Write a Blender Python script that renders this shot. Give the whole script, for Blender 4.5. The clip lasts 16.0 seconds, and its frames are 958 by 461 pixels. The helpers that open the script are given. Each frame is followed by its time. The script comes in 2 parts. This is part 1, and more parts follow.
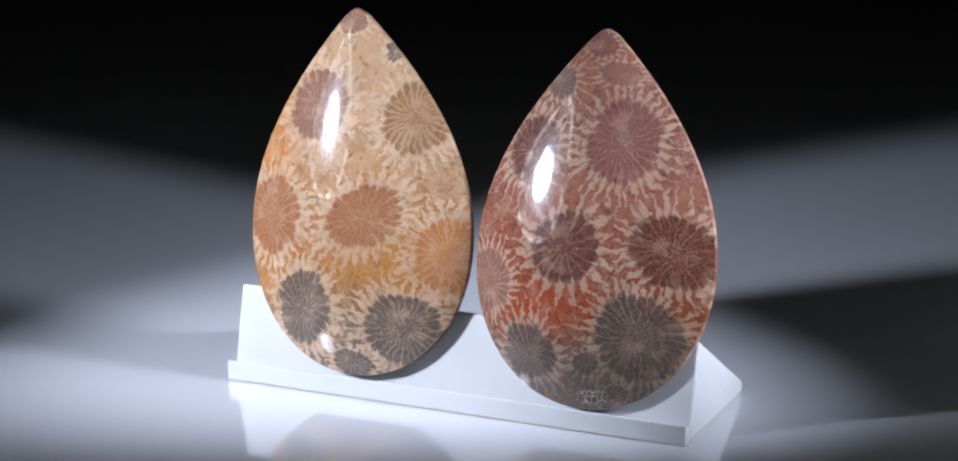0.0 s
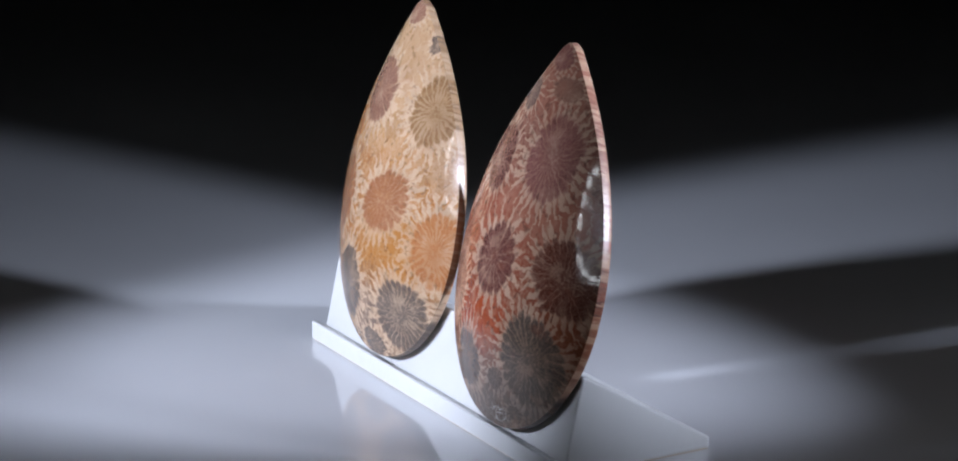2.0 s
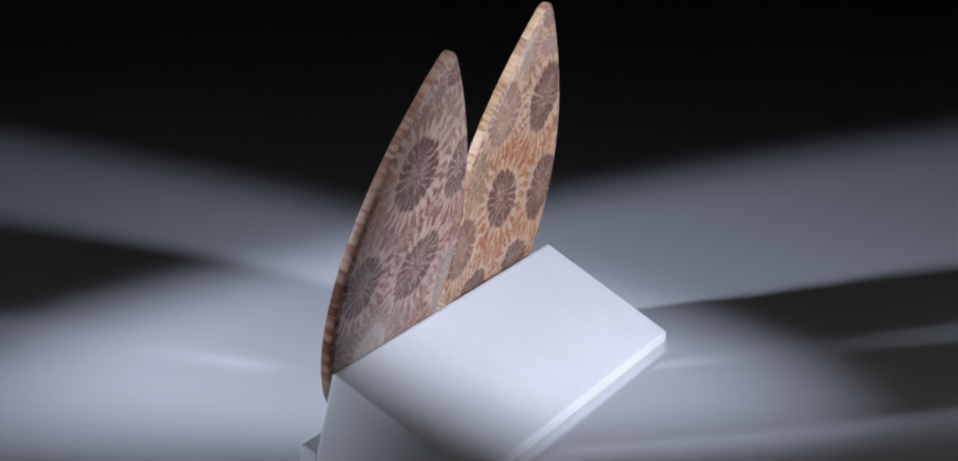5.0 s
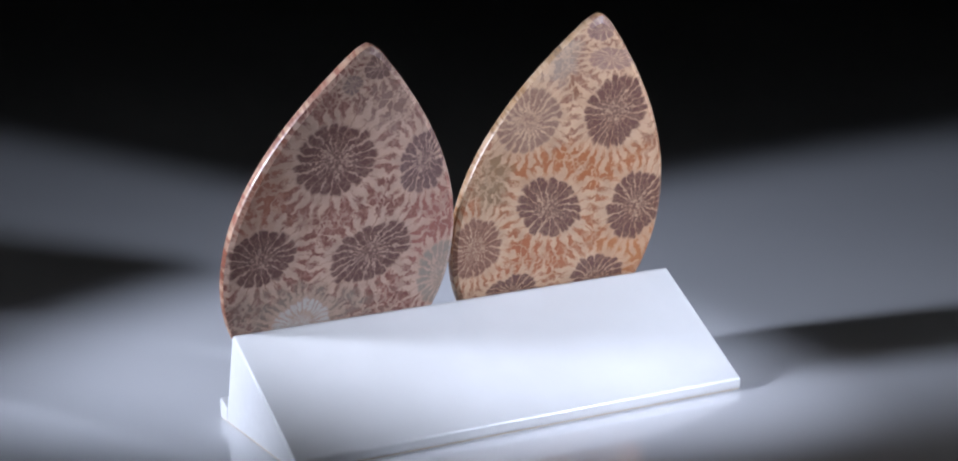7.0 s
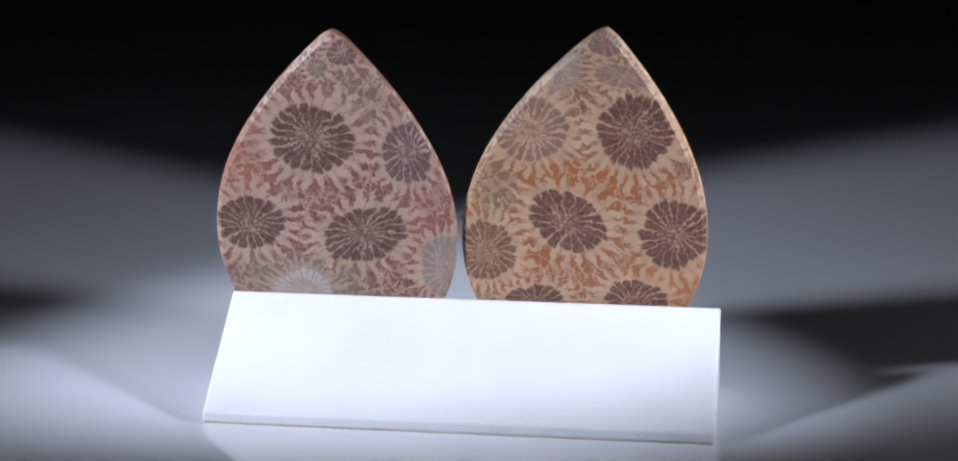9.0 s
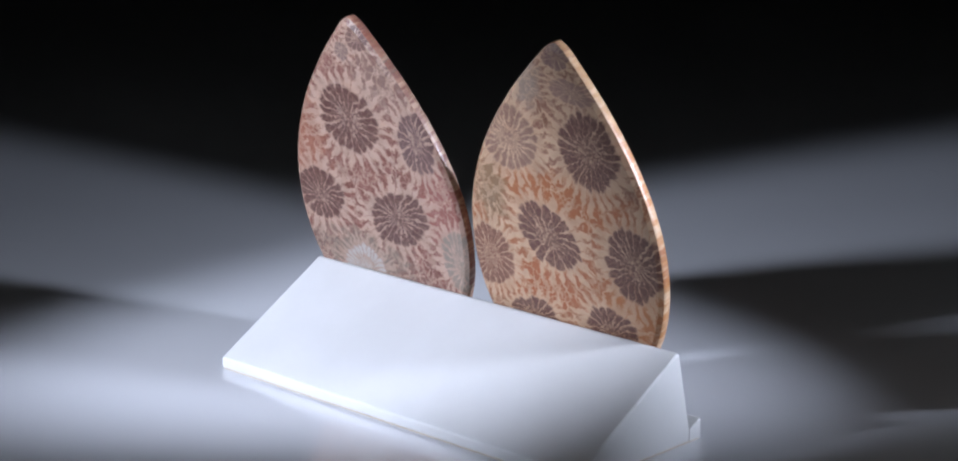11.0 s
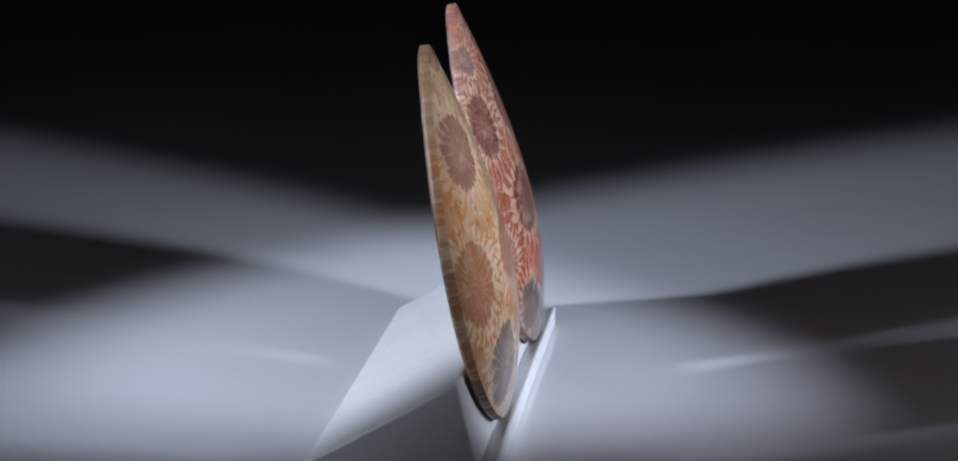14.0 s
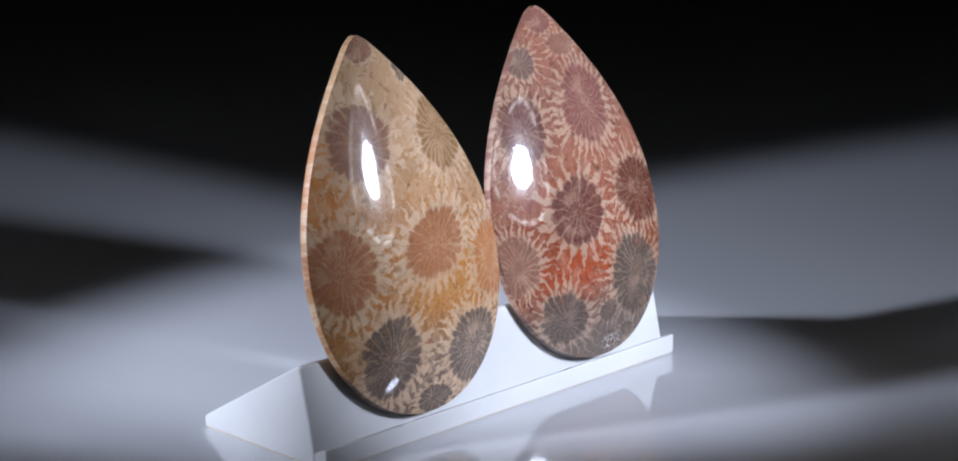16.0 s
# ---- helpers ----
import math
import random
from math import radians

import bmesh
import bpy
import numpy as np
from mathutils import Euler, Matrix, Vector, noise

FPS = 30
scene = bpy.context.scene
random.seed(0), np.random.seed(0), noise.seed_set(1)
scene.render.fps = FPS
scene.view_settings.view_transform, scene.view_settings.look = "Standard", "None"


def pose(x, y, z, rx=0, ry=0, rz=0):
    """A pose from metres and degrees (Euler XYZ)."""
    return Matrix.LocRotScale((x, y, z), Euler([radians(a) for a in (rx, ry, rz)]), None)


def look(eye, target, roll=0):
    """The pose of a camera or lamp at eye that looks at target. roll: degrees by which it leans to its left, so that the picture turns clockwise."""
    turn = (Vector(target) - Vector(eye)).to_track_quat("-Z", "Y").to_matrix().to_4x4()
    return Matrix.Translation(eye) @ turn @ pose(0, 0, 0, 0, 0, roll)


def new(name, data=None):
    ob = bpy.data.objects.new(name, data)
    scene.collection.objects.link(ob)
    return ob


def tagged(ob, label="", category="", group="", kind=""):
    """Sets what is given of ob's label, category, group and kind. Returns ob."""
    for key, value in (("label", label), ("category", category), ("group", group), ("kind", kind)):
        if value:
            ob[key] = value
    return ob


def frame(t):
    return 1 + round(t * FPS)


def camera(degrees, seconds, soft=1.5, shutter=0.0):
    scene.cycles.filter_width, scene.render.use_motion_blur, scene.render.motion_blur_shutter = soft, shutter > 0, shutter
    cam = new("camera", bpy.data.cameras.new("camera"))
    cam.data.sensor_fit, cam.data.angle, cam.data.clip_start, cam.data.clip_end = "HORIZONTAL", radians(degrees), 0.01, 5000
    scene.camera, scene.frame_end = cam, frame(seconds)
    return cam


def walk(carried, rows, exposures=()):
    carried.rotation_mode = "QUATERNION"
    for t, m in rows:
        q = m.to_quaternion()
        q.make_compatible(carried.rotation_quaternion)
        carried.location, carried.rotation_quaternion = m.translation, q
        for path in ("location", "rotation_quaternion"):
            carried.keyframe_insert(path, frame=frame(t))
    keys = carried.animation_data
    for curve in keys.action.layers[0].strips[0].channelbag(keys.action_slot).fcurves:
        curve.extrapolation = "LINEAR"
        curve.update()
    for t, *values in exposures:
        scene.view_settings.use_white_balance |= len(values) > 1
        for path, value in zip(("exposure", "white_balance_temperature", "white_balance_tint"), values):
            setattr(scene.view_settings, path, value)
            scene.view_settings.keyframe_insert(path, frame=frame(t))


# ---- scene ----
cam = camera(23.703, 16.0, soft=2.0, shutter=0.0)
EYE = pose(0.00063, -0.23596, 0.08146, 75.068, 0, -0.064) @ pose(0, 0, 0, 0, 0, -0.064)
walk(cam, [(0.0, EYE), (16.0, EYE)], exposures=[(0.0, 0.0), (16.0, 0.0)])

# ---- light: a black studio with two small spots in front, one at each side ----
world = bpy.data.worlds.new("studio")
world.use_nodes = True
world.node_tree.nodes["Background"].inputs["Color"].default_value = (0.75, 0.85, 1.0, 1)
world.node_tree.nodes["Background"].inputs["Strength"].default_value = 0.0003
scene.world = world

SPOTS = {  # eye, aim, watts, cone, how soft its edge is, radius of the glowing core, size of the head
    "spot_left": ((-0.1670, -0.0665, 0.0865), (0.0272, 0.0376, 0.0), 3.25, 25.8, 0.40, 0.0105, 0.88),
    "spot_right": ((0.1195, -0.0600, 0.0695), (-0.0410, 0.0385, 0.0), 1.64, 28.8, 0.33, 0.0090, 0.72),
}
for spot_name, (eye, aim, watts, cone, soft_edge, core, head) in SPOTS.items():
    lamp = bpy.data.lights.new(spot_name, "SPOT")
    lamp.energy, lamp.color = watts, (0.71, 0.79, 1.0)
    lamp.spot_size, lamp.spot_blend, lamp.shadow_soft_size = radians(cone), soft_edge, core
    new(spot_name, lamp).matrix_world = look(eye, aim)


# ---- materials ----
def nodes_of(name):
    m = bpy.data.materials.new(name)
    m.use_nodes = True
    nt = m.node_tree
    return m, nt, nt.nodes["Principled BSDF"]


class Net:
    """Short hand for node trees."""

    def __init__(self, nt):
        self.nt = nt

    def put(self, socket, value):
        if hasattr(value, "is_output"):
            self.nt.links.new(value, socket)
        else:
            socket.default_value = value

    def math(self, op, a, b=None, c=None, clamp=False):
        n = self.nt.nodes.new("ShaderNodeMath")
        n.operation, n.use_clamp = op, clamp
        for s, v in zip(n.inputs, (a, b, c)):
            if v is not None:
                self.put(s, v)
        return n.outputs[0]

    def vec(self, op, a, b=None, scale=None):
        n = self.nt.nodes.new("ShaderNodeVectorMath")
        n.operation = op
        self.put(n.inputs[0], a)
        if b is not None:
            self.put(n.inputs[1], b)
        if scale is not None:
            self.put(n.inputs["Scale"], scale)
        return n.outputs["Value"] if op in ("LENGTH", "DOT_PRODUCT", "DISTANCE") else n.outputs["Vector"]

    def noise(self, vector, scale, detail=3.0, rough=0.55, out="Fac"):
        n = self.nt.nodes.new("ShaderNodeTexNoise")
        self.put(n.inputs["Vector"], vector)
        n.inputs["Scale"].default_value, n.inputs["Detail"].default_value = scale, detail
        n.inputs["Roughness"].default_value = rough
        return n.outputs[out]

    def step(self, x, lo, hi, to_lo=0.0, to_hi=1.0, smooth=True):
        n = self.nt.nodes.new("ShaderNodeMapRange")
        n.interpolation_type = "SMOOTHSTEP" if smooth else "LINEAR"
        for s, v in zip(n.inputs, (x, lo, hi, to_lo, to_hi)):
            self.put(s, v)
        return n.outputs[0]

    def mix(self, fac, a, b, kind="RGBA", blend="MIX"):
        n = self.nt.nodes.new("ShaderNodeMix")
        n.data_type = kind
        if kind == "RGBA":
            n.blend_type = blend
        ins = [s for s in n.inputs if s.enabled]
        outs = [s for s in n.outputs if s.enabled]
        self.put(ins[0], fac)
        self.put(ins[1], a)
        self.put(ins[2], b)
        return outs[0]

    def coords(self, kind="Object"):
        return self.nt.nodes.new("ShaderNodeTexCoord").outputs[kind]

    def split(self, v):
        n = self.nt.nodes.new("ShaderNodeSeparateXYZ")
        self.put(n.inputs[0], v)
        return n.outputs

    def join(self, x, y, z):
        n = self.nt.nodes.new("ShaderNodeCombineXYZ")
        for s, v in zip(n.inputs, (x, y, z)):
            self.put(s, v)
        return n.outputs[0]

    def bump(self, height, strength, distance, normal=None):
        n = self.nt.nodes.new("ShaderNodeBump")
        n.inputs["Strength"].default_value, n.inputs["Distance"].default_value = strength, distance
        self.put(n.inputs["Height"], height)
        if normal is not None:
            self.put(n.inputs["Normal"], normal)
        return n.outputs[0]


def rgb(r, g, b):
    return (r, g, b, 1.0)


def acrylic_white():
    m, nt, b = nodes_of("white_acrylic")
    k = Net(nt)
    p = k.coords()
    smudge = k.noise(p, 60.0, 4.0)
    fine = k.noise(p, 900.0, 3.0)
    k.put(b.inputs["Base Color"], k.mix(k.step(smudge, 0.35, 0.7), rgb(0.525, 0.52, 0.507), rgb(0.565, 0.56, 0.55)))
    k.put(b.inputs["Roughness"], k.step(fine, 0.3, 0.7, 0.28, 0.42))
    b.inputs["IOR"].default_value = 1.49
    b.inputs["Subsurface Weight"].default_value = 0.25
    b.inputs["Subsurface Radius"].default_value = (1.0, 1.0, 1.0)
    b.inputs["Subsurface Scale"].default_value = 0.0012
    scuff = k.noise(k.vec("MULTIPLY", p, (0.25, 1.0, 2.2)), 1400.0, 2.0, 0.7)
    marks = k.math("MULTIPLY", k.step(scuff, 0.62, 0.72), k.step(k.noise(p, 90.0, 2.0), 0.48, 0.62))
    k.put(b.inputs["Normal"], k.bump(k.math("ADD", fine, marks), 0.10, 0.0002))
    return m


def gloss_floor():
    m, nt, b = nodes_of("glossy_grey_acrylic")
    k = Net(nt)
    p = k.coords()
    cloud = k.noise(p, 18.0, 3.0)
    k.put(b.inputs["Base Color"], k.mix(cloud, rgb(0.53, 0.53, 0.54), rgb(0.60, 0.60, 0.61)))
    k.put(b.inputs["Roughness"], k.step(k.noise(p, 45.0, 4.0), 0.3, 0.8, 0.03, 0.07))
    b.inputs["IOR"].default_value = 1.9
    return m


def black_cloth():
    m, nt, b = nodes_of("black_cloth")
    k = Net(nt)
    p = k.coords()
    k.put(b.inputs["Base Color"], k.mix(k.noise(p, 400.0, 2.0), rgb(0.003, 0.003, 0.003), rgb(0.006, 0.006, 0.006)))
    b.inputs["Roughness"].default_value = 0.95
    b.inputs["Specular IOR Level"].default_value = 0.1
    return m


MM = 0.001


def fossil_coral(name, cells, patches, cream, fill_a, fill_b, lean, polish, stain, veins=None, grey_foot=0.0, thin=False, banded=False):
    """Fossil coral cut across its tubes. cells: (u, v, two radii in mm, tilt, number of septa, pale share, colour of the filling).
    patches: (u, v, two radii in mm, colour, how far it tints the filling, how far it tints the pale stone).
    Object space: x across the stone, y through it, z up. lean: how the tubes slant on their way through.
    stain: how far the filling tints the pale septa."""
    m, nt, b = nodes_of(name)
    k = Net(nt)
    p = k.vec("SCALE", k.coords(), scale=1000.0)          # millimetres
    x, y, z = k.split(p)
    x = k.math("MULTIPLY_ADD", y, lean[0], x)
    z = k.math("MULTIPLY_ADD", y, lean[1], z)
    flat = k.join(x, k.math("MULTIPLY", y, 0.16), z)
    half = (0.5, 0.5, 0.5)
    warp = k.vec("SUBTRACT", k.noise(flat, 0.22, 1.0, out="Color"), half)
    wob = k.vec("SUBTRACT", k.noise(flat, 0.9, 2.0, out="Color"), half)
    flow = k.vec("ADD", k.vec("SCALE", warp, scale=1.3), k.vec("SCALE", wob, scale=0.8))
    place = k.vec("ADD", flat, flow)
    q_best, d_best, s_best, o_best, c_best = 50.0, (0.0, 0.0, 0.0), 20.0, 0.2, rgb(0.2, 0.2, 0.2)
    for (u, v, ru, rv, tilt, septa, pale, colour) in cells:
        c, s = math.cos(radians(tilt)), math.sin(radians(tilt))
        d = k.vec("SUBTRACT", place, (u, 0.0, v))
        d = k.join(k.vec("DOT_PRODUCT", d, (c / ru, 0.0, s / ru)), 0.0, k.vec("DOT_PRODUCT", d, (-s / rv, 0.0, c / rv)))
        q = k.vec("LENGTH", d)
        closer = k.math("LESS_THAN", q, q_best)
        q_best = k.mix(closer, q_best, q, "FLOAT")
        d_best = k.mix(closer, d_best, d, "VECTOR")
        s_best = k.mix(closer, s_best, float(septa), "FLOAT")
        o_best = k.mix(closer, o_best, float(pale), "FLOAT")
        c_best = k.mix(closer, c_best, rgb(*colour))
    q = q_best
    dx, _, dz = k.split(d_best)
    angle = k.math("DIVIDE", k.math("ARCTAN2", dz, dx), 2 * math.pi)
    n_low, n_mid, n_fine, n_dust = (k.noise(flat, f, 3.0) for f in (0.13, 0.75, 2.6, 7.0))
    sway = k.math("SUBTRACT", n_mid, 0.5)
    fleck = k.math("SUBTRACT", n_fine, 0.5)
    outer = k.math("MAXIMUM", k.math("SUBTRACT", q, 1.0), 0.0)
    inner = k.math("MAXIMUM", k.math("SUBTRACT", 0.75, q), 0.0)
    turn = k.math("ADD", angle, k.math("MULTIPLY", sway, k.math("ADD", 0.035, k.math("MULTIPLY", outer, 0.07))))
    turn = k.math("ADD", turn, k.math("MULTIPLY", fleck, k.math("ADD", 0.012, k.math("MULTIPLY", inner, 0.14 if polish else 0.30))))
    ray = k.math("MULTIPLY", turn, s_best)
    streak = k.math("SUBTRACT", k.noise(k.join(k.math("MULTIPLY", ray, 0.9), k.math("MULTIPLY", q, 1.7), s_best), 1.0, 2.0), 0.5)
    chance_node = nt.nodes.new("ShaderNodeTexWhiteNoise")
    chance_node.noise_dimensions = "2D"
    k.put(chance_node.inputs["Vector"], k.join(k.math("FLOOR", ray), s_best, 0.0))
    chance = chance_node.outputs["Value"]
    # 0 on a septum, 1 midway between two
    gap = k.math("SUBTRACT", 1.0, k.math("MULTIPLY", k.math("ABSOLUTE", k.math("SUBTRACT", k.math("FRACT", ray), 0.5)), 2.0))
    # calyx: dark lobes of uneven length with rounded ends, pale septa between
    twin = k.math("ABSOLUTE", k.math("SINE", k.math("MULTIPLY", ray, 2 * math.pi)))
    rim = k.math("ADD", 0.87, k.math("MULTIPLY", k.math("POWER", gap, 0.45), 0.11))
    rim = k.math("ADD", rim, k.math("MULTIPLY", twin, 0.035))
    rim = k.math("ADD", rim, k.math("MULTIPLY", k.math("SUBTRACT", chance, 0.5), 0.10))
    rim = k.math("ADD", rim, k.math("MULTIPLY", sway, 0.30))
    blur = 1.6 if polish else 1.25
    inside = k.step(k.math("SUBTRACT", rim, q), -0.04 * blur, 0.05 * blur)
    line_w = k.math("MULTIPLY", k.math("MULTIPLY", o_best, k.step(n_mid, 0.35, 0.65, 0.45, 1.35)), k.step(q, 0.15, 0.9, 1.5, 0.55))
    line_w = k.math("ADD", line_w, k.math("MULTIPLY", k.math("SUBTRACT", chance, 0.55), 0.22))
    line_w = k.math("ADD", line_w, k.math("MULTIPLY", fleck, 0.30))
    line_w = k.math("ADD", line_w, k.math("MULTIPLY", streak, 0.25))
    lobes = k.step(gap, k.math("SUBTRACT", line_w, 0.13 * blur), k.math("ADD", line_w, 0.13 * blur))
    core = k.step(k.math("ADD", q, k.math("MULTIPLY", fleck, 0.6)), 0.12, 0.42)
    lobes = k.mix(core, k.step(n_fine, 0.38, 0.54, 0.15, 0.95), lobes, "FLOAT")
    dark = k.math("MULTIPLY", inside, k.math("MULTIPLY", lobes, k.step(n_dust, 0.25, 0.5, 0.80, 1.0)))
    ray_out = k.math("MULTIPLY", ray, 1.25)
    gap_out = k.math("SUBTRACT", 1.0, k.math("MULTIPLY", k.math("ABSOLUTE", k.math("SUBTRACT", k.math("FRACT", ray_out), 0.5)), 2.0))
    chance_out = nt.nodes.new("ShaderNodeTexWhiteNoise")
    chance_out.noise_dimensions = "2D"
    k.put(chance_out.inputs["Vector"], k.join(k.math("FLOOR", ray_out), s_best, 0.0))
    chance = chance_out.outputs["Value"]
    # outside: pale spikes that run on from the septa and taper, the filling between them
    reach = k.math("ADD", k.math("ADD", 1.10 if thin else 1.16, k.math("MULTIPLY", k.math("SUBTRACT", chance, 0.5), 0.34)), k.math("MULTIPLY", sway, 0.3))
    width = k.step(q, reach, k.math("ADD", reach, 0.42), 0.94, 0.04 if polish else 0.15, smooth=False)
    if thin:
        # the spikes run on as fine pale threads
        width = k.step(q, reach, k.math("ADD", reach, 0.18), 0.82, 0.28, smooth=False)
        width = k.math("SUBTRACT", width, k.step(q, k.math("ADD", reach, 0.18), k.math("ADD", reach, 0.85), 0.0, 0.24, smooth=False))
    frayed = k.math("ADD", k.math("ADD", gap_out, k.math("MULTIPLY", fleck, 0.10)), k.math("MULTIPLY", streak, (0.16 if thin else 0.30) if polish else 0.42))
    spikes = k.step(frayed, k.math("SUBTRACT", width, 0.10 * blur), k.math("ADD", width, 0.10 * blur))
    # two thin prongs where a tongue of filling starts at the wall
    prong = k.step(k.math("ABSOLUTE", k.math("SUBTRACT", frayed, 0.66)), 0.17, 0.07)
    prong = k.math("MULTIPLY", prong, k.step(q, k.math("SUBTRACT", reach, 0.10), k.math("ADD", reach, 0.02)))
    prong = k.math("MULTIPLY", prong, k.step(q, k.math("ADD", reach, 0.32), k.math("ADD", reach, 0.16)))
    spikes = k.math("MAXIMUM", spikes, k.math("MULTIPLY", prong, 0.85))
    spikes = k.math("MULTIPLY", spikes, k.math("SUBTRACT", 1.0, inside))
    # far from any tube a net of small pale-rimmed grains, inside the tubes fine pale cracks
    grains = nt.nodes.new("ShaderNodeTexVoronoi")
    grains.feature = "DISTANCE_TO_EDGE"
    k.put(grains.inputs["Vector"], k.vec("ADD", k.vec("MULTIPLY", flat, (1.0, 0.3, 0.75)), k.vec("SCALE", wob, scale=2.4)))
    grains.inputs["Scale"].default_value = 0.62
    rim_line = k.step(k.math("MULTIPLY_ADD", fleck, 0.12, grains.outputs["Distance"]), 0.03, 0.14 if polish else 0.10)
    spikes = k.math("MULTIPLY", spikes, k.mix(k.step(q, 1.22, 1.60, 0.0, (0.12 if thin else 0.30) if polish else 0.65), 1.0, rim_line, "FLOAT"))
    cracks = nt.nodes.new("ShaderNodeTexVoronoi")
    cracks.feature = "DISTANCE_TO_EDGE"
    k.put(cracks.inputs["Vector"], k.vec("ADD", k.vec("MULTIPLY", flat, (1.0, 0.3, 1.0)), k.vec("SCALE", wob, scale=1.5)))
    cracks.inputs["Scale"].default_value = 1.05
    dark = k.math("MULTIPLY", dark, k.step(cracks.outputs["Distance"], 0.02, 0.09, 0.80 if polish else 0.74, 1.0))
    # colours
    ground = k.mix(k.step(k.noise(flat, 0.5, 3.0), 0.3, 0.75), rgb(*cream), rgb(*(0.78 * a for a in cream)))
    rust = k.mix(k.step(k.math("MULTIPLY_ADD", n_low, 16.0, z), 26.0, 36.0), rgb(*fill_a), rgb(*fill_b))
    rust = k.mix(k.step(n_fine, 0.40, 0.75, 0.0, 0.45), rust, rgb(*cream))
    rust = k.mix(k.step(k.math("SUBTRACT", frayed, width), 0.25, 0.75, 0.0, 0.14), rust, rgb(*cream))
    rust = k.mix(k.step(chance, 0.3, 1.0, 0.0, 0.35), rust, rgb(*(0.55 * a for a in fill_a)))
    for (u, v, ru, rv, tint, on_fill, on_pale) in patches:
        far = k.vec("LENGTH", k.vec("MULTIPLY", k.vec("SUBTRACT", place, (u, 0.0, v)), (1.0 / ru, 0.0, 1.0 / rv)))
        here = k.step(k.math("MULTIPLY_ADD", sway, 2.2, far), 1.35, 0.45)
        rust = k.mix(k.math("MULTIPLY", here, on_fill), rust, rgb(*tint))
        ground = k.mix(k.math("MULTIPLY", here, on_pale), ground, rgb(*tint))
    grey_end = k.step(z, 10.0, 4.0, 0.0, 0.8)
    rust = k.mix(grey_end, rust, rgb(0.11, 0.085, 0.068))
    tube = k.mix(k.step(n_dust, 0.40, 0.78, 0.0, 0.30 if polish else 0.16), c_best, rgb(*cream))
    ground = k.mix(k.math("MULTIPLY", grey_end, grey_foot), ground, rgb(0.19, 0.155, 0.125))
    colour = k.mix(spikes, ground, rust)
    septum = k.mix(stain, ground, c_best)
    colour = k.mix(inside, colour, septum)
    colour = k.mix(dark, colour, tube)
    if polish:
        # milky and rusty clouds under the polish
        cloud = k.noise(flat, 0.42, 3.0, 0.6)
        colour = k.mix(k.step(cloud, 0.50, 0.72, 0.0, 0.32), colour, rgb(*cream))
        colour = k.mix(k.step(cloud, 0.48, 0.28, 0.0, 0.32), colour, rust)
        dash = k.math("MULTIPLY", k.step(k.noise(k.join(k.math("MULTIPLY", ray, 2.0), k.math("MULTIPLY", q, 5.0), s_best), 1.0, 1.0), 0.60, 0.68), k.step(q, 0.55, 0.85))
        colour = k.mix(k.math("MULTIPLY", dash, 0.45), colour, rgb(*(0.30 * a for a in fill_b)))
    if banded:
        # layers cut across along the edge
        band = k.noise(k.join(k.math("MULTIPLY", x, 0.12), k.math("MULTIPLY", y, 0.12), z), 1.15, 2.0)
        colour = k.mix(k.step(band, 0.50, 0.57, 0.0, 0.75), colour, rust)
        colour = k.mix(k.step(band, 0.48, 0.41, 0.0, 0.60), colour, rgb(*cream))
    # broad uneven staining
    age = k.noise(flat, 0.28, 4.0, 0.65)
    colour = k.mix(k.step(age, 0.45, 0.75, 0.0, 0.45), colour, k.mix(1.0, colour, rgb(0.72, 0.62, 0.56), blend="MULTIPLY"))
    if veins:
        # a small nest of pale crystal outlines
        vu, vv, ru, rv = veins
        cell = nt.nodes.new("ShaderNodeTexVoronoi")
        cell.feature = "DISTANCE_TO_EDGE"
        k.put(cell.inputs["Vector"], k.vec("ADD", k.vec("MULTIPLY", p, (1.0, 0.3, 0.8)), k.vec("SCALE", wob, scale=0.5)))
        cell.inputs["Scale"].default_value = 1.7
        near = k.vec("LENGTH", k.vec("MULTIPLY", k.vec("SUBTRACT", k.vec("ADD", p, k.vec("SCALE", warp, scale=1.6)), (vu, 0.0, vv)), (1.0 / ru, 0.0, 1.0 / rv)))
        nest = k.math("MULTIPLY", k.step(cell.outputs["Distance"], 0.060, 0.020), k.step(near, 1.0, 0.5))
        colour = k.mix(nest, colour, rgb(0.36, 0.33, 0.29))
    k.put(b.inputs["Base Color"], colour)
    haze = k.noise(p, 0.5, 4.0)
    if polish:
        k.put(b.inputs["Roughness"], k.step(haze, 0.35, 0.75, 0.022, 0.055))
        b.inputs["IOR"].default_value = 1.55
        b.inputs["Coat Weight"].default_value = 0.10
        b.inputs["Coat Roughness"].default_value = 0.18
        scratch = k.noise(k.vec("MULTIPLY", p, (3.0, 1.0, 0.5)), 1.0, 5.0, 0.7)
        k.put(b.inputs["Normal"], k.bump(k.math("ADD", k.math("MULTIPLY", dark, 0.5), scratch), 0.06, 0.00003))
    elif banded:
        k.put(b.inputs["Roughness"], k.step(haze, 0.3, 0.7, 0.32, 0.46))
        b.inputs["IOR"].default_value = 1.55
        k.put(b.inputs["Normal"], k.bump(n_fine, 0.08, 0.00005))
    else:
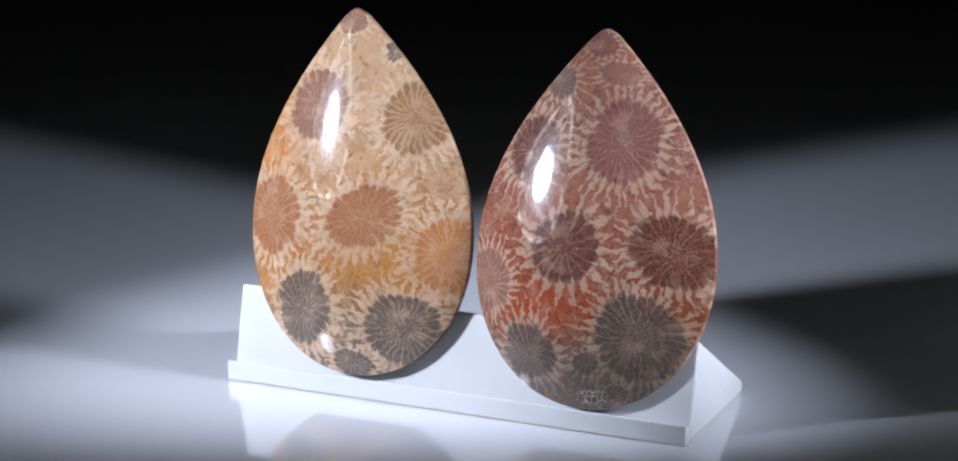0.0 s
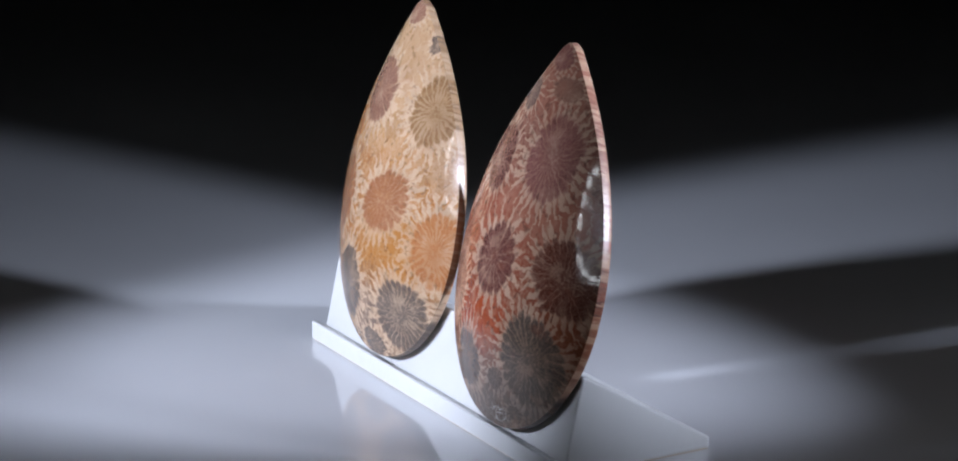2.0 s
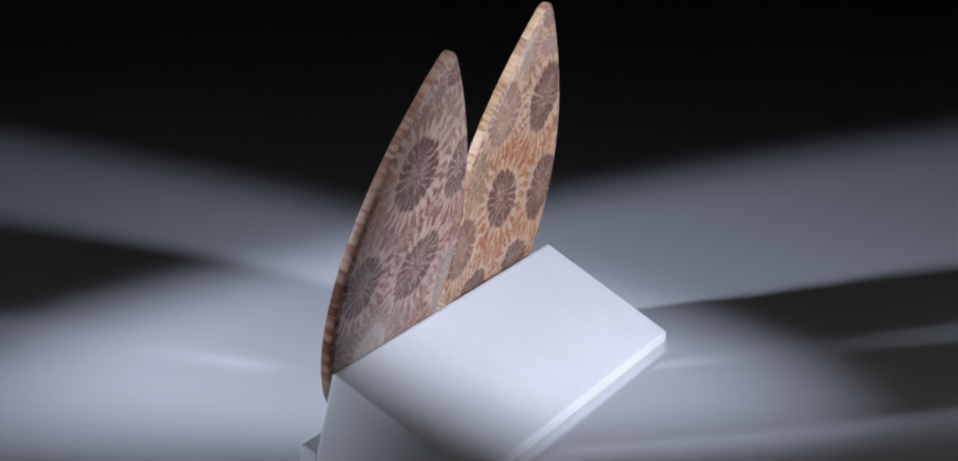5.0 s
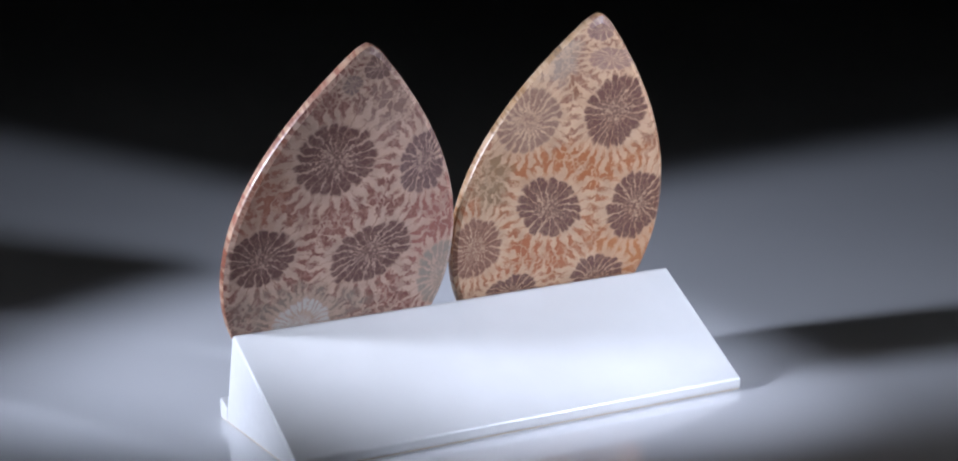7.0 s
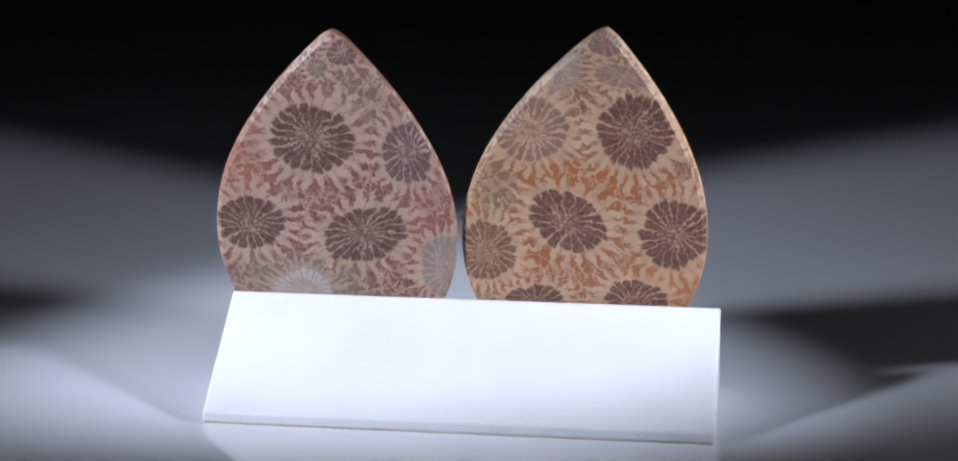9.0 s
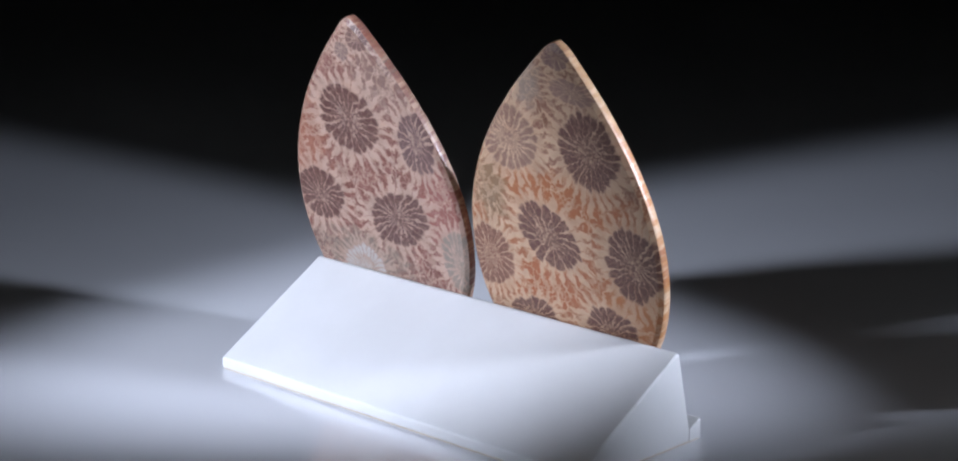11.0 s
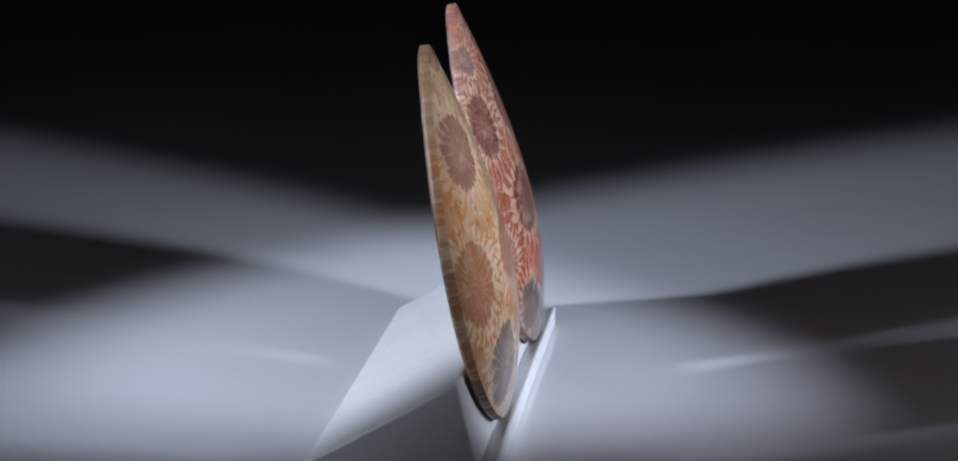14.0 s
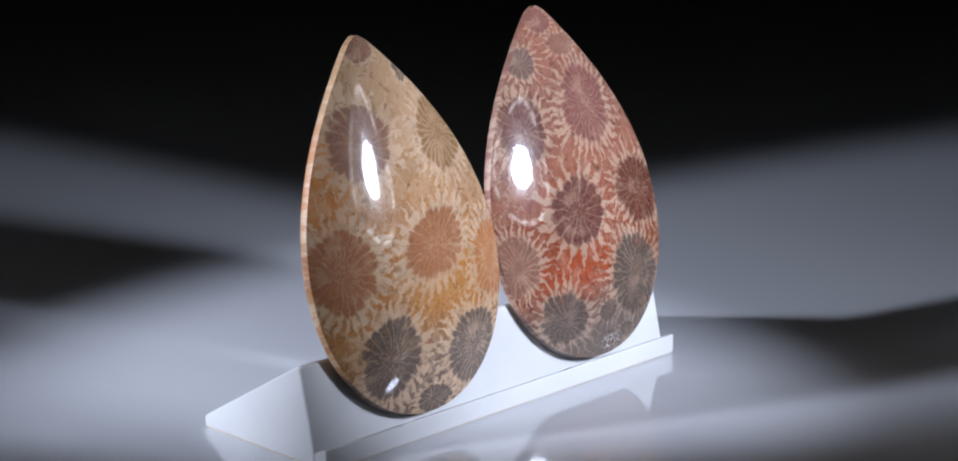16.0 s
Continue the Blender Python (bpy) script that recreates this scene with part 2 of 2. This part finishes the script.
        k.put(b.inputs["Roughness"], k.step(haze, 0.3, 0.7, 0.34, 0.52))
        b.inputs["IOR"].default_value = 1.5
        b.inputs["Specular IOR Level"].default_value = 0.3
        k.put(b.inputs["Normal"], k.bump(k.math("SUBTRACT", n_fine, k.math("MULTIPLY", dark, 0.8)), 0.2, 0.00008))
    b.inputs["Subsurface Weight"].default_value = 0.08
    b.inputs["Subsurface Radius"].default_value = (1.0, 0.6, 0.4)
    b.inputs["Subsurface Scale"].default_value = 0.0006
    return m


def part(name, bm, material, parent, label="", smooth=False):
    me = bpy.data.meshes.new(name)
    bm.normal_update()
    bm.to_mesh(me)
    bm.free()
    me.materials.append(material)
    for f in me.polygons:
        f.use_smooth = smooth
    ob = new(name, me)
    if parent is not None:
        ob.parent = parent
    if label:
        ob["label"] = label
    return ob


# brownish colour of the gap line under the stand
def gap_tan():
    m, nt, b = nodes_of("gap_tan")
    k = Net(nt)
    k.put(b.inputs["Base Color"], k.mix(k.noise(k.coords(), 500.0, 3.0), rgb(0.42, 0.34, 0.25), rgb(0.55, 0.47, 0.37)))
    b.inputs["Roughness"].default_value = 0.6
    return m


WHITE, FLOOR, CLOTH, GAP_TAN = acrylic_white(), gloss_floor(), black_cloth(), gap_tan()


# ---- the setting: one glossy sheet, black cloth far behind and around ----
def sheet(name, size, material, z=0.0):
    bm = bmesh.new()
    bmesh.ops.create_grid(bm, x_segments=8, y_segments=8, size=size)
    bmesh.ops.translate(bm, verts=bm.verts, vec=(0, 0, z))
    return part(name, bm, material, None)


floor = tagged(sheet("floor", 1.5, FLOOR), "glossy grey acrylic sheet lit by two crossing beams", "floor", kind="structure")


def curtain(name, a, b, height):
    bm = bmesh.new()
    n = 40
    ax, bx = Vector((*a, 0)), Vector((*b, 0))
    side = (bx - ax).cross(Vector((0, 0, 1))).normalized()
    rows = []
    for i in range(n + 1):
        at = ax.lerp(bx, i / n) + side * 0.02 * math.sin(i * 1.9)
        rows.append([bm.verts.new(at + Vector((0, 0, 0.001))), bm.verts.new(at + Vector((0, 0, height)))])
    for l, r in zip(rows, rows[1:]):
        bm.faces.new((l[0], r[0], r[1], l[1]))
    bmesh.ops.solidify(bm, geom=bm.faces[:], thickness=0.004)
    return part(name, bm, CLOTH, None, smooth=True)


for wall_name, a, b in (("wall_back", (-1.4, 1.4), (1.4, 1.4)), ("wall_left", (-1.4, -1.4), (-1.4, 1.4)),
                        ("wall_right", (1.4, 1.4), (1.4, -1.4)), ("wall_front", (1.4, -1.4), (-1.4, -1.4))):
    tagged(curtain(wall_name, a, b, 1.2), "plain black cloth hanging around the set", "wall", kind="structure")


# added out of view: closes the set and keeps the world's light out
def added_ceiling():
    bm = bmesh.new()
    bmesh.ops.create_cube(bm, size=1.0, matrix=Matrix.Translation((0, 0, 1.21)) @ Matrix.Diagonal((2.9, 2.9, 0.01, 1)))
    return part("ceiling", bm, CLOTH, None)


tagged(added_ceiling(), "unseen black cloth added over the set", "ceiling", kind="structure")


# ---- the two spotlights: a dark head with a ring of bright reflector facets, seen as gleams on the stones ----
def emitting(name, strength):
    m, nt, b = nodes_of(name)
    b.inputs["Base Color"].default_value = rgb(0.5, 0.5, 0.5)
    b.inputs["Emission Color"].default_value = rgb(0.90, 0.94, 1.0)
    b.inputs["Emission Strength"].default_value = strength
    return m


def metal_black():
    m, nt, b = nodes_of("black_metal")
    k = Net(nt)
    k.put(b.inputs["Base Color"], k.mix(k.noise(k.coords(), 300.0, 3.0), rgb(0.012, 0.012, 0.012), rgb(0.02, 0.02, 0.02)))
    b.inputs["Roughness"].default_value = 0.5
    return m


# facets and bowl emit the light they would mirror from the core
HEAD, FACET, DIM_FACET = metal_black(), emitting("reflector_facet", 9.0), emitting("inner_facet", 1.6)
BOWL = emitting("reflector_bowl", 0.12)


def ring_piece(bm, r0, r1, a0, a1, z0, z1, steps=4):
    rows = []
    for i in range(steps + 1):
        a = a0 + (a1 - a0) * i / steps
        rows.append((bm.verts.new((r0 * math.cos(a), r0 * math.sin(a), z0)), bm.verts.new((r1 * math.cos(a), r1 * math.sin(a), z1))))
    for l, r in zip(rows, rows[1:]):
        bm.faces.new((l[0], l[1], r[1], r[0]))


def spotlight(eye, aim, size):
    light = tagged(empty("spotlight"), "black round spotlight with a faceted reflector", "spotlight", group="pair of spotlights")
    bm = bmesh.new()
    n = 40
    prof = [(0.0, 0.070), (0.036, 0.070), (0.050, 0.034), (0.052, 0.0), (0.048, 0.0), (0.046, 0.014), (0.0, 0.024)]
    loops = []
    for r, z in prof:
        loops.append([bm.verts.new((max(r, 1e-4) * math.cos(2 * math.pi * i / n), max(r, 1e-4) * math.sin(2 * math.pi * i / n), z)) for i in range(n)])
    for lo, hi in zip(loops, loops[1:]):
        for i in range(n):
            j = (i + 1) % n
            bm.faces.new((lo[i], lo[j], hi[j], hi[i]))
    bmesh.ops.recalc_face_normals(bm, faces=bm.faces)
    bmesh.ops.scale(bm, vec=(size,) * 3, verts=bm.verts)
    part("housing", bm, HEAD, light, "", True)
    bm = bmesh.new()
    ring_piece(bm, 0.0085, 0.0455, 0.0, 2 * math.pi, 0.0215, 0.0137, 40)
    bmesh.ops.scale(bm, vec=(size,) * 3, verts=bm.verts)
    part("reflector_bowl", bm, BOWL, light, "bowl behind the facets with a dim glow of its own", True)
    count = 18
    for i in range(count):
        a0 = 2 * math.pi * i / count + 0.05
        a1 = 2 * math.pi * (i + 1) / count - 0.05
        bm = bmesh.new()
        ring_piece(bm, 0.0400, 0.0428, a0, a1, 0.008, 0.003)
        bmesh.ops.scale(bm, vec=(size,) * 3, verts=bm.verts)
        part("reflector_facet", bm, FACET if i % 5 else DIM_FACET, light)
        for r0, r1, z0, z1, shy in ((0.0355, 0.0362, 0.0115, 0.0110, 0.05), (0.0300, 0.0314, 0.0145, 0.0135, 0.08), (0.0225, 0.0231, 0.0165, 0.0163, 0.09)):
            bm = bmesh.new()
            ring_piece(bm, r0, r1, a0 + shy, a1 - shy, z0, z1)
            bmesh.ops.scale(bm, vec=(size,) * 3, verts=bm.verts)
            part("inner_facet", bm, DIM_FACET if (i * 7) % 4 else FACET, light)
    light.matrix_world = look(eye, aim)
    # a thin pole behind the head, on a round foot
    up = light.matrix_world.inverted()
    bm = bmesh.new()
    foot = Vector((eye[0], eye[1], 0)) + Vector((eye[0] - aim[0], eye[1] - aim[1], 0)).normalized() * 0.050
    bmesh.ops.create_cone(bm, cap_ends=True, segments=20, radius1=0.004, radius2=0.004, depth=eye[2] + 0.03,
                          matrix=up @ Matrix.Translation(foot + Vector((0, 0, (eye[2] + 0.03) / 2 + 0.003))))
    part("pole", bm, HEAD, light, "", False)
    bm = bmesh.new()
    bmesh.ops.create_cone(bm, cap_ends=True, segments=32, radius1=0.035, radius2=0.032, depth=0.006,
                          matrix=up @ Matrix.Translation(foot + Vector((0, 0, 0.003))))
    part("foot", bm, HEAD, light, "", False)
    return light


def empty(name):
    ob = new(name)
    ob.empty_display_size = 0.01
    return ob


for eye, aim, *_, head in SPOTS.values():
    back_off = (Vector(eye) - Vector(aim)).normalized() * 0.004
    spotlight(Vector(eye) + back_off, aim, head)


# ---- things ----
def profile_bar(points, length, bevel, name, material, parent, label=""):
    """A bar of one cross-section (y, z in mm) along x."""
    bm = bmesh.new()
    ends = []
    for x in (-length / 2, length / 2):
        ends.append([bm.verts.new((x * MM, py * MM, pz * MM)) for py, pz in points])
    n = len(points)
    bm.faces.new(ends[0])
    bm.faces.new(ends[1][::-1])
    for i in range(n):
        j = (i + 1) % n
        bm.faces.new((ends[0][j], ends[0][i], ends[1][i], ends[1][j]))
    bmesh.ops.recalc_face_normals(bm, faces=bm.faces)
    bmesh.ops.bevel(bm, geom=bm.edges[:], offset=bevel * MM, segments=3, profile=0.5, affect="EDGES")
    return part(name, bm, material, parent, label)


def display_stand():
    stand = tagged(empty("display_stand"), "white acrylic wedge stand with a low front lip", "stand")
    # added strip: its tan stands in for the dark gap at the floor
    profile_bar([(-6.15, 0.0), (12.6, 0.0), (12.6, 0.13), (-6.15, 0.13)], 53.3, 0.02, "gap_strip", GAP_TAN, stand, "thin tan strip drawn for the gap line")
    profile_bar([(-4.5, 0.14), (12.75, 0.14), (12.75, 1.30), (-2.2, 10.12), (-2.55, 10.12), (-4.5, 1.5)],
                53.56, 0.24, "wedge", WHITE, stand)
    profile_bar([(-4.53, 0.14), (-4.53, 1.55), (-6.05, 2.3), (-6.33, 2.3), (-6.33, 0.14)],
                53.56, 0.14, "lip", WHITE, stand, "low white lip along the front")
    return stand


H, W, BELLY = 39.3, 13.25, 15.5


def half_width(v):
    if v <= BELLY:
        return W * max(0.0, 1 - ((BELLY - v) / BELLY) ** 2.1) ** 0.49
    d = (v - BELLY) / (H + 0.55 - BELLY)
    w = W * (1 - 1.10 * d * d + 0.10 * d ** 3)
    left_over = max(0.0, H - v)
    return w if left_over > 0.8 else w * math.sqrt(1 - (1 - left_over / 0.8) ** 2)


def outline(n):
    right = []
    for i in range(n + 1):
        a = math.pi * i / n
        v = BELLY - BELLY * math.cos(a) if a < math.pi / 2 else BELLY - (H - BELLY) * math.cos(a)
        right.append((half_width(v), v))
    left = [(-u, v) for u, v in reversed(right[1:-1])]
    return right + left


def cabochon(name, label, dome_mat, edge_mat, back_mat, thick, edge, broad=1.0, tall=1.0, cross=1.75):
    """A drop-shaped stone: flat back at y = 0, an upright edge, a low dome towards -y."""
    stone = tagged(empty(name), label, "gemstone", group="pair of drop stones")
    rim = [(u * broad, v) for u, v in outline(48)]
    n = len(rim)
    # dome
    bm = bmesh.new()
    rings = []
    steps = 26
    for s in range(steps + 1):
        r = math.sin(0.5 * math.pi * (1 - s / steps)) if s else 1.0
        if s == steps:
            rings.append([bm.verts.new((0, -thick * MM, BELLY * MM))])
            continue
        ring = []
        for u, v in rim:
            u, v = u * r, BELLY + (v - BELLY) * r
            wide = max(half_width(v) * broad, 1e-6)
            along = (v - BELLY) / (H - BELLY) if v > BELLY else (BELLY - v) / BELLY
            rise = (1 - min(1.0, along) ** (1.6 if v > BELLY else 2.2)) * max(0.0, 1 - min(1.0, abs(u) / wide) ** cross) if s else 0.0
            ring.append(bm.verts.new((u * MM, -(edge + (thick - edge) * rise) * MM, v * MM)))
        rings.append(ring)
    for a, b in zip(rings, rings[1:]):
        for i in range(n):
            j = (i + 1) % n
            if len(b) == 1:
                bm.faces.new((a[i], a[j], b[0]))
            else:
                bm.faces.new((a[i], a[j], b[j], b[i]))
    part("dome", bm, dome_mat, stone, "polished domed front", True)
    # edge wall, slightly rounded into dome and back
    bm = bmesh.new()
    loops = []
    for y, grow in ((0.30, -0.03), (0.4, 0.02), (edge * 0.5, 0.05), (edge - 0.3, 0.03), (edge + 0.004, 0.0)):
        loops.append([bm.verts.new((u * (1 + grow / W) * MM, -y * MM, (BELLY + (v - BELLY) * (1 + grow / BELLY)) * MM)) for u, v in rim])
    for a, b in zip(loops, loops[1:]):
        for i in range(n):
            j = (i + 1) % n
            bm.faces.new((a[i], a[j], b[j], b[i]))
    part("edge", bm, edge_mat, stone, "banded upright edge", True)
    # back, cut flat with a small chamfer
    bm = bmesh.new()
    outer = [bm.verts.new((u * (1 - 0.03 / W) * MM, -0.302 * MM, (BELLY + (v - BELLY) * (1 - 0.03 / BELLY)) * MM)) for u, v in rim]
    inner = [bm.verts.new((u * (1 - 0.50 / W) * MM, 0, (BELLY + (v - BELLY) * (1 - 0.50 / BELLY)) * MM)) for u, v in rim]
    for i in range(n):
        j = (i + 1) % n
        bm.faces.new((outer[j], outer[i], inner[i], inner[j]))
    bm.faces.new(inner[::-1])
    bmesh.ops.recalc_face_normals(bm, faces=bm.faces)
    part("back_face", bm, back_mat, stone, "flat satin back")
    for piece in stone.children:
        piece.data.transform(Matrix.Diagonal((1, 1, tall, 1)))
    return stone


# tubes of the stones: across, up, two radii, tilt, septa, pale share, filling
TERRA, ORANGE, SLATE, MAUVE = (0.245, 0.092, 0.038), (0.32, 0.12, 0.038), (0.072, 0.055, 0.046), (0.19, 0.088, 0.060)
PLUM, SHADED_BRICK, WINE, BROWN, UMBER = (0.165, 0.060, 0.050), (0.082, 0.019, 0.011), (0.088, 0.026, 0.022), (0.080, 0.032, 0.025), (0.068, 0.027, 0.022)
AMBER, SCARLET, ASH, MOSS, ROSE = (0.33, 0.140, 0.036), (0.28, 0.055, 0.020), (0.21, 0.165, 0.125), (0.15, 0.110, 0.062), (0.27, 0.100, 0.062)

TAN_CELLS = [(7.9, 27.6, 3.45, 4.0, 0, 26, 0.58, (0.20, 0.105, 0.042)), (2.8, 16.8, 4.5, 3.5, 22, 22, 0.18, TERRA), (-9.4, 17.3, 4.3, 4.3, 0, 24, 0.20, TERRA),
             (11.5, 12.8, 3.5, 4.2, 0, 26, 0.52, ORANGE), (-5.5, 7.2, 3.5, 4.3, -30, 22, 0.22, SLATE), (6.0, 5.0, 4.2, 3.9, 25, 26, 0.30, SLATE),
             (-0.4, 1.1, 2.5, 1.5, 0, 16, 0.25, SLATE), (0.2, 38.3, 1.9, 1.5, 0, 14, 0.20, MAUVE), (-3.4, 29.0, 3.7, 4.1, -20, 20, 0.14, MAUVE),
             (4.9, 34.8, 0.9, 1.3, 0, 10, 0.2, SLATE)]
TAN_PATCHES = [(4.5, 12.2, 8.5, 4.2, AMBER, 0.9, 0.35), (-9.5, 27.0, 4.0, 7.0, (0.38, 0.145, 0.042), 0.9, 0.20), (3.0, 33.5, 6.0, 5.5, (0.36, 0.22, 0.12), 0.75, 0.0),
               (12.0, 21.6, 3.0, 3.4, ASH, 0.22, 0.0), (-10.5, 9.0, 3.0, 4.0, AMBER, 0.7, 0.3), (0.5, 5.0, 2.5, 4.0, (0.20, 0.10, 0.05), 0.8, 0.1)]
# own brick and slate, darkened also as shade at the lower right
RED_CELLS = [(3.7, 27.6, 4.0, 4.5, 0, 26, 0.16, PLUM), (-1.4, 16.3, 3.9, 3.8, 0, 15, 0.20, WINE), (9.7, 16.6, 4.4, 3.9, -20, 24, 0.14, SHADED_BRICK),
             (6.6, 7.6, 4.4, 4.5, 0, 28, 0.20, (0.062, 0.050, 0.040)), (-5.6, 5.4, 3.2, 3.0, -30, 20, 0.16, (0.060, 0.048, 0.042)), (-11.0, 12.4, 3.1, 3.4, 0, 24, 0.35, MAUVE),
             (0.2, 37.8, 1.8, 1.5, 0, 14, 0.20, PLUM), (-6.4, 26.5, 3.0, 3.9, -15, 20, 0.16, WINE), (2.4, 34.6, 2.3, 1.3, 0, 14, 0.18, MAUVE),
             (-3.9, 33.6, 1.9, 1.9, 0, 14, 0.22, (0.13, 0.085, 0.070)), (1.0, 4.6, 1.6, 1.1, 20, 10, 0.15, SLATE), (4.0, 1.9, 1.3, 0.9, 0, 10, 0.15, SLATE)]
RED_PATCHES = [(-3.6, 9.6, 6.0, 3.9, SCARLET, 0.9, 0.12), (-6.0, 17.5, 4.0, 6.0, (0.21, 0.052, 0.025), 0.7, 0.1), (4.0, 22.0, 9.0, 5.0, ROSE, 0.7, 0.1),
               # right and bottom patches: own rust and grey, with shade mixed into the colour
               (0.0, 35.0, 5.0, 4.0, ROSE, 0.6, 0.2), (11.5, 9.0, 3.5, 6.0, (0.17, 0.050, 0.020), 0.9, 0.35), (2.0, 1.6, 8.0, 3.0, (0.085, 0.064, 0.050), 0.9, 0.75)]
TAN_BACK_CELLS = [(6.8, 27.7, 4.0, 3.8, 0, 22, 0.42, (0.16, 0.090, 0.064)), (-4.1, 28.7, 3.9, 4.4, 0, 22, 0.20, BROWN), (1.9, 17.5, 4.5, 3.3, 25, 18, 0.20, BROWN),
                  (-9.6, 17.6, 3.8, 4.3, 0, 20, 0.20, BROWN), (10.4, 12.9, 3.3, 3.8, 0, 22, 0.28, (0.125, 0.052, 0.034)), (4.3, 7.3, 3.2, 2.2, 0, 18, 0.20, BROWN),
                  (-6.3, 8.6, 3.5, 3.0, 0, 18, 0.18, BROWN), (0.0, 38.4, 1.9, 1.5, 0, 12, 0.16, (0.15, 0.085, 0.07)), (-2.2, 34.8, 2.9, 1.3, 0, 14, 0.25, (0.19, 0.11, 0.085))]
TAN_BACK_PATCHES = [(0.0, 22.5, 12.0, 3.0, (0.24, 0.082, 0.028), 0.9, 0.15), (3.5, 11.5, 6.0, 3.0, (0.24, 0.076, 0.030), 0.85, 0.05), (-10.0, 12.0, 5.0, 4.0, (0.28, 0.11, 0.04), 0.8, 0.25),
                    (9.6, 20.8, 2.6, 3.8, MOSS, 0.7, 0.12), (4.2, 34.6, 2.4, 2.8, (0.22, 0.185, 0.15), 0.6, 0.25), (-9.0, 31.0, 3.0, 4.0, (0.36, 0.20, 0.13), 0.8, 0.3)]
RED_BACK_CELLS = [(2.4, 27.1, 4.6, 4.3, 0, 20, 0.22, UMBER), (-8.0, 26.4, 2.8, 3.8, 0, 18, 0.26, (0.085, 0.045, 0.042)), (9.3, 16.5, 3.8, 3.4, 0, 18, 0.18, UMBER),
                  (-3.1, 16.0, 4.7, 3.3, -22, 20, 0.24, UMBER), (3.7, 8.2, 3.3, 3.0, 0, 26, 0.62, (0.30, 0.275, 0.25)), (-12.1, 12.6, 2.8, 3.9, 0, 20, 0.45, (0.165, 0.135, 0.108)),
                  (-1.0, 37.4, 1.7, 1.6, 0, 12, 0.22, (0.105, 0.055, 0.045)), (1.4, 35.4, 1.2, 1.1, 0, 10, 0.25, (0.14, 0.09, 0.075))]
RED_BACK_PATCHES = [(4.0, 10.0, 8.5, 3.0, (0.145, 0.112, 0.085), 0.85, 0.35), (10.5, 24.0, 3.5, 7.0, (0.24, 0.095, 0.055), 0.6, 0.2), (-3.5, 33.0, 4.0, 4.0, (0.17, 0.115, 0.09), 0.6, 0.05),
                    (-10.5, 19.0, 3.5, 6.0, (0.20, 0.075, 0.058), 0.7, 0.15)]
CREAM_TAN, CREAM_RED = (0.49, 0.330, 0.210), (0.42, 0.265, 0.180)

LEAN = (-0.22, 0.10)
TAN_FILL, RED_FILL = ((0.31, 0.125, 0.034), (0.40, 0.235, 0.115)), ((0.19, 0.044, 0.020), (0.19, 0.072, 0.050))
TAN_FRONT = fossil_coral("tan_coral_polished", TAN_CELLS, TAN_PATCHES, CREAM_TAN, *TAN_FILL, LEAN, True, 0.55)
TAN_EDGE = fossil_coral("tan_coral_edge", TAN_CELLS, TAN_PATCHES, CREAM_TAN, *TAN_FILL, LEAN, False, 0.45, banded=True)
TAN_BACK = fossil_coral("tan_coral_satin", TAN_BACK_CELLS, TAN_BACK_PATCHES, (0.40, 0.258, 0.163), (0.22, 0.075, 0.030), (0.17, 0.080, 0.050), LEAN, False, 0.12)
RED_FRONT = fossil_coral("red_coral_polished", RED_CELLS, RED_PATCHES, CREAM_RED, *RED_FILL, LEAN, True, 0.50, (0.9, 1.3, 2.2, 1.3), 0.75, True)
RED_EDGE = fossil_coral("red_coral_edge", RED_CELLS, RED_PATCHES, CREAM_RED, *RED_FILL, LEAN, False, 0.40, banded=True)
RED_BACK = fossil_coral("red_coral_satin", RED_BACK_CELLS, RED_BACK_PATCHES, (0.35, 0.232, 0.174), (0.125, 0.039, 0.028), (0.13, 0.050, 0.038), LEAN, False, 0.12)

stand = display_stand()
tan_stone = cabochon("tan_cabochon", "tan fossil coral drop with orange flower rings", TAN_FRONT, TAN_EDGE, TAN_BACK, 4.35, 1.25, 0.990, 1.009, 2.05)
red_stone = cabochon("red_cabochon", "red-brown fossil coral drop with dark flower rings", RED_FRONT, RED_EDGE, RED_BACK, 4.00, 1.25, 0.995, 1.006, 1.9)

# where they rest on the stand: across, through, up; lean back, turn, tilt in their own plane
TAN_REST = pose(-10.43 * MM, -4.47 * MM, 2.30 * MM) @ pose(0, 0, 0, 0, 0, 0.20) @ pose(0, 0, 0, -11.35, 0, 0) @ pose(0, 0, 0, 0, -5.72, 0)
RED_REST = pose(15.51 * MM, -4.56 * MM, 2.10 * MM) @ pose(0, 0, 0, 0, 0, -0.13) @ pose(0, 0, 0, -13.92, 0, 0) @ pose(0, 0, 0, 0, -2.42, 0)


def motions():
    """The turntable goes round once in 19.8 s, clockwise from above."""
    times = [i * 0.5 for i in range(33)]
    for thing, rest in ((stand, Matrix.Identity(4)), (tan_stone, TAN_REST), (red_stone, RED_REST)):
        walk(thing, [(t, pose(0, 0, 0, 0, 0, 190.704 - 18.150 * (t - 8)) @ rest) for t in times])


motions()
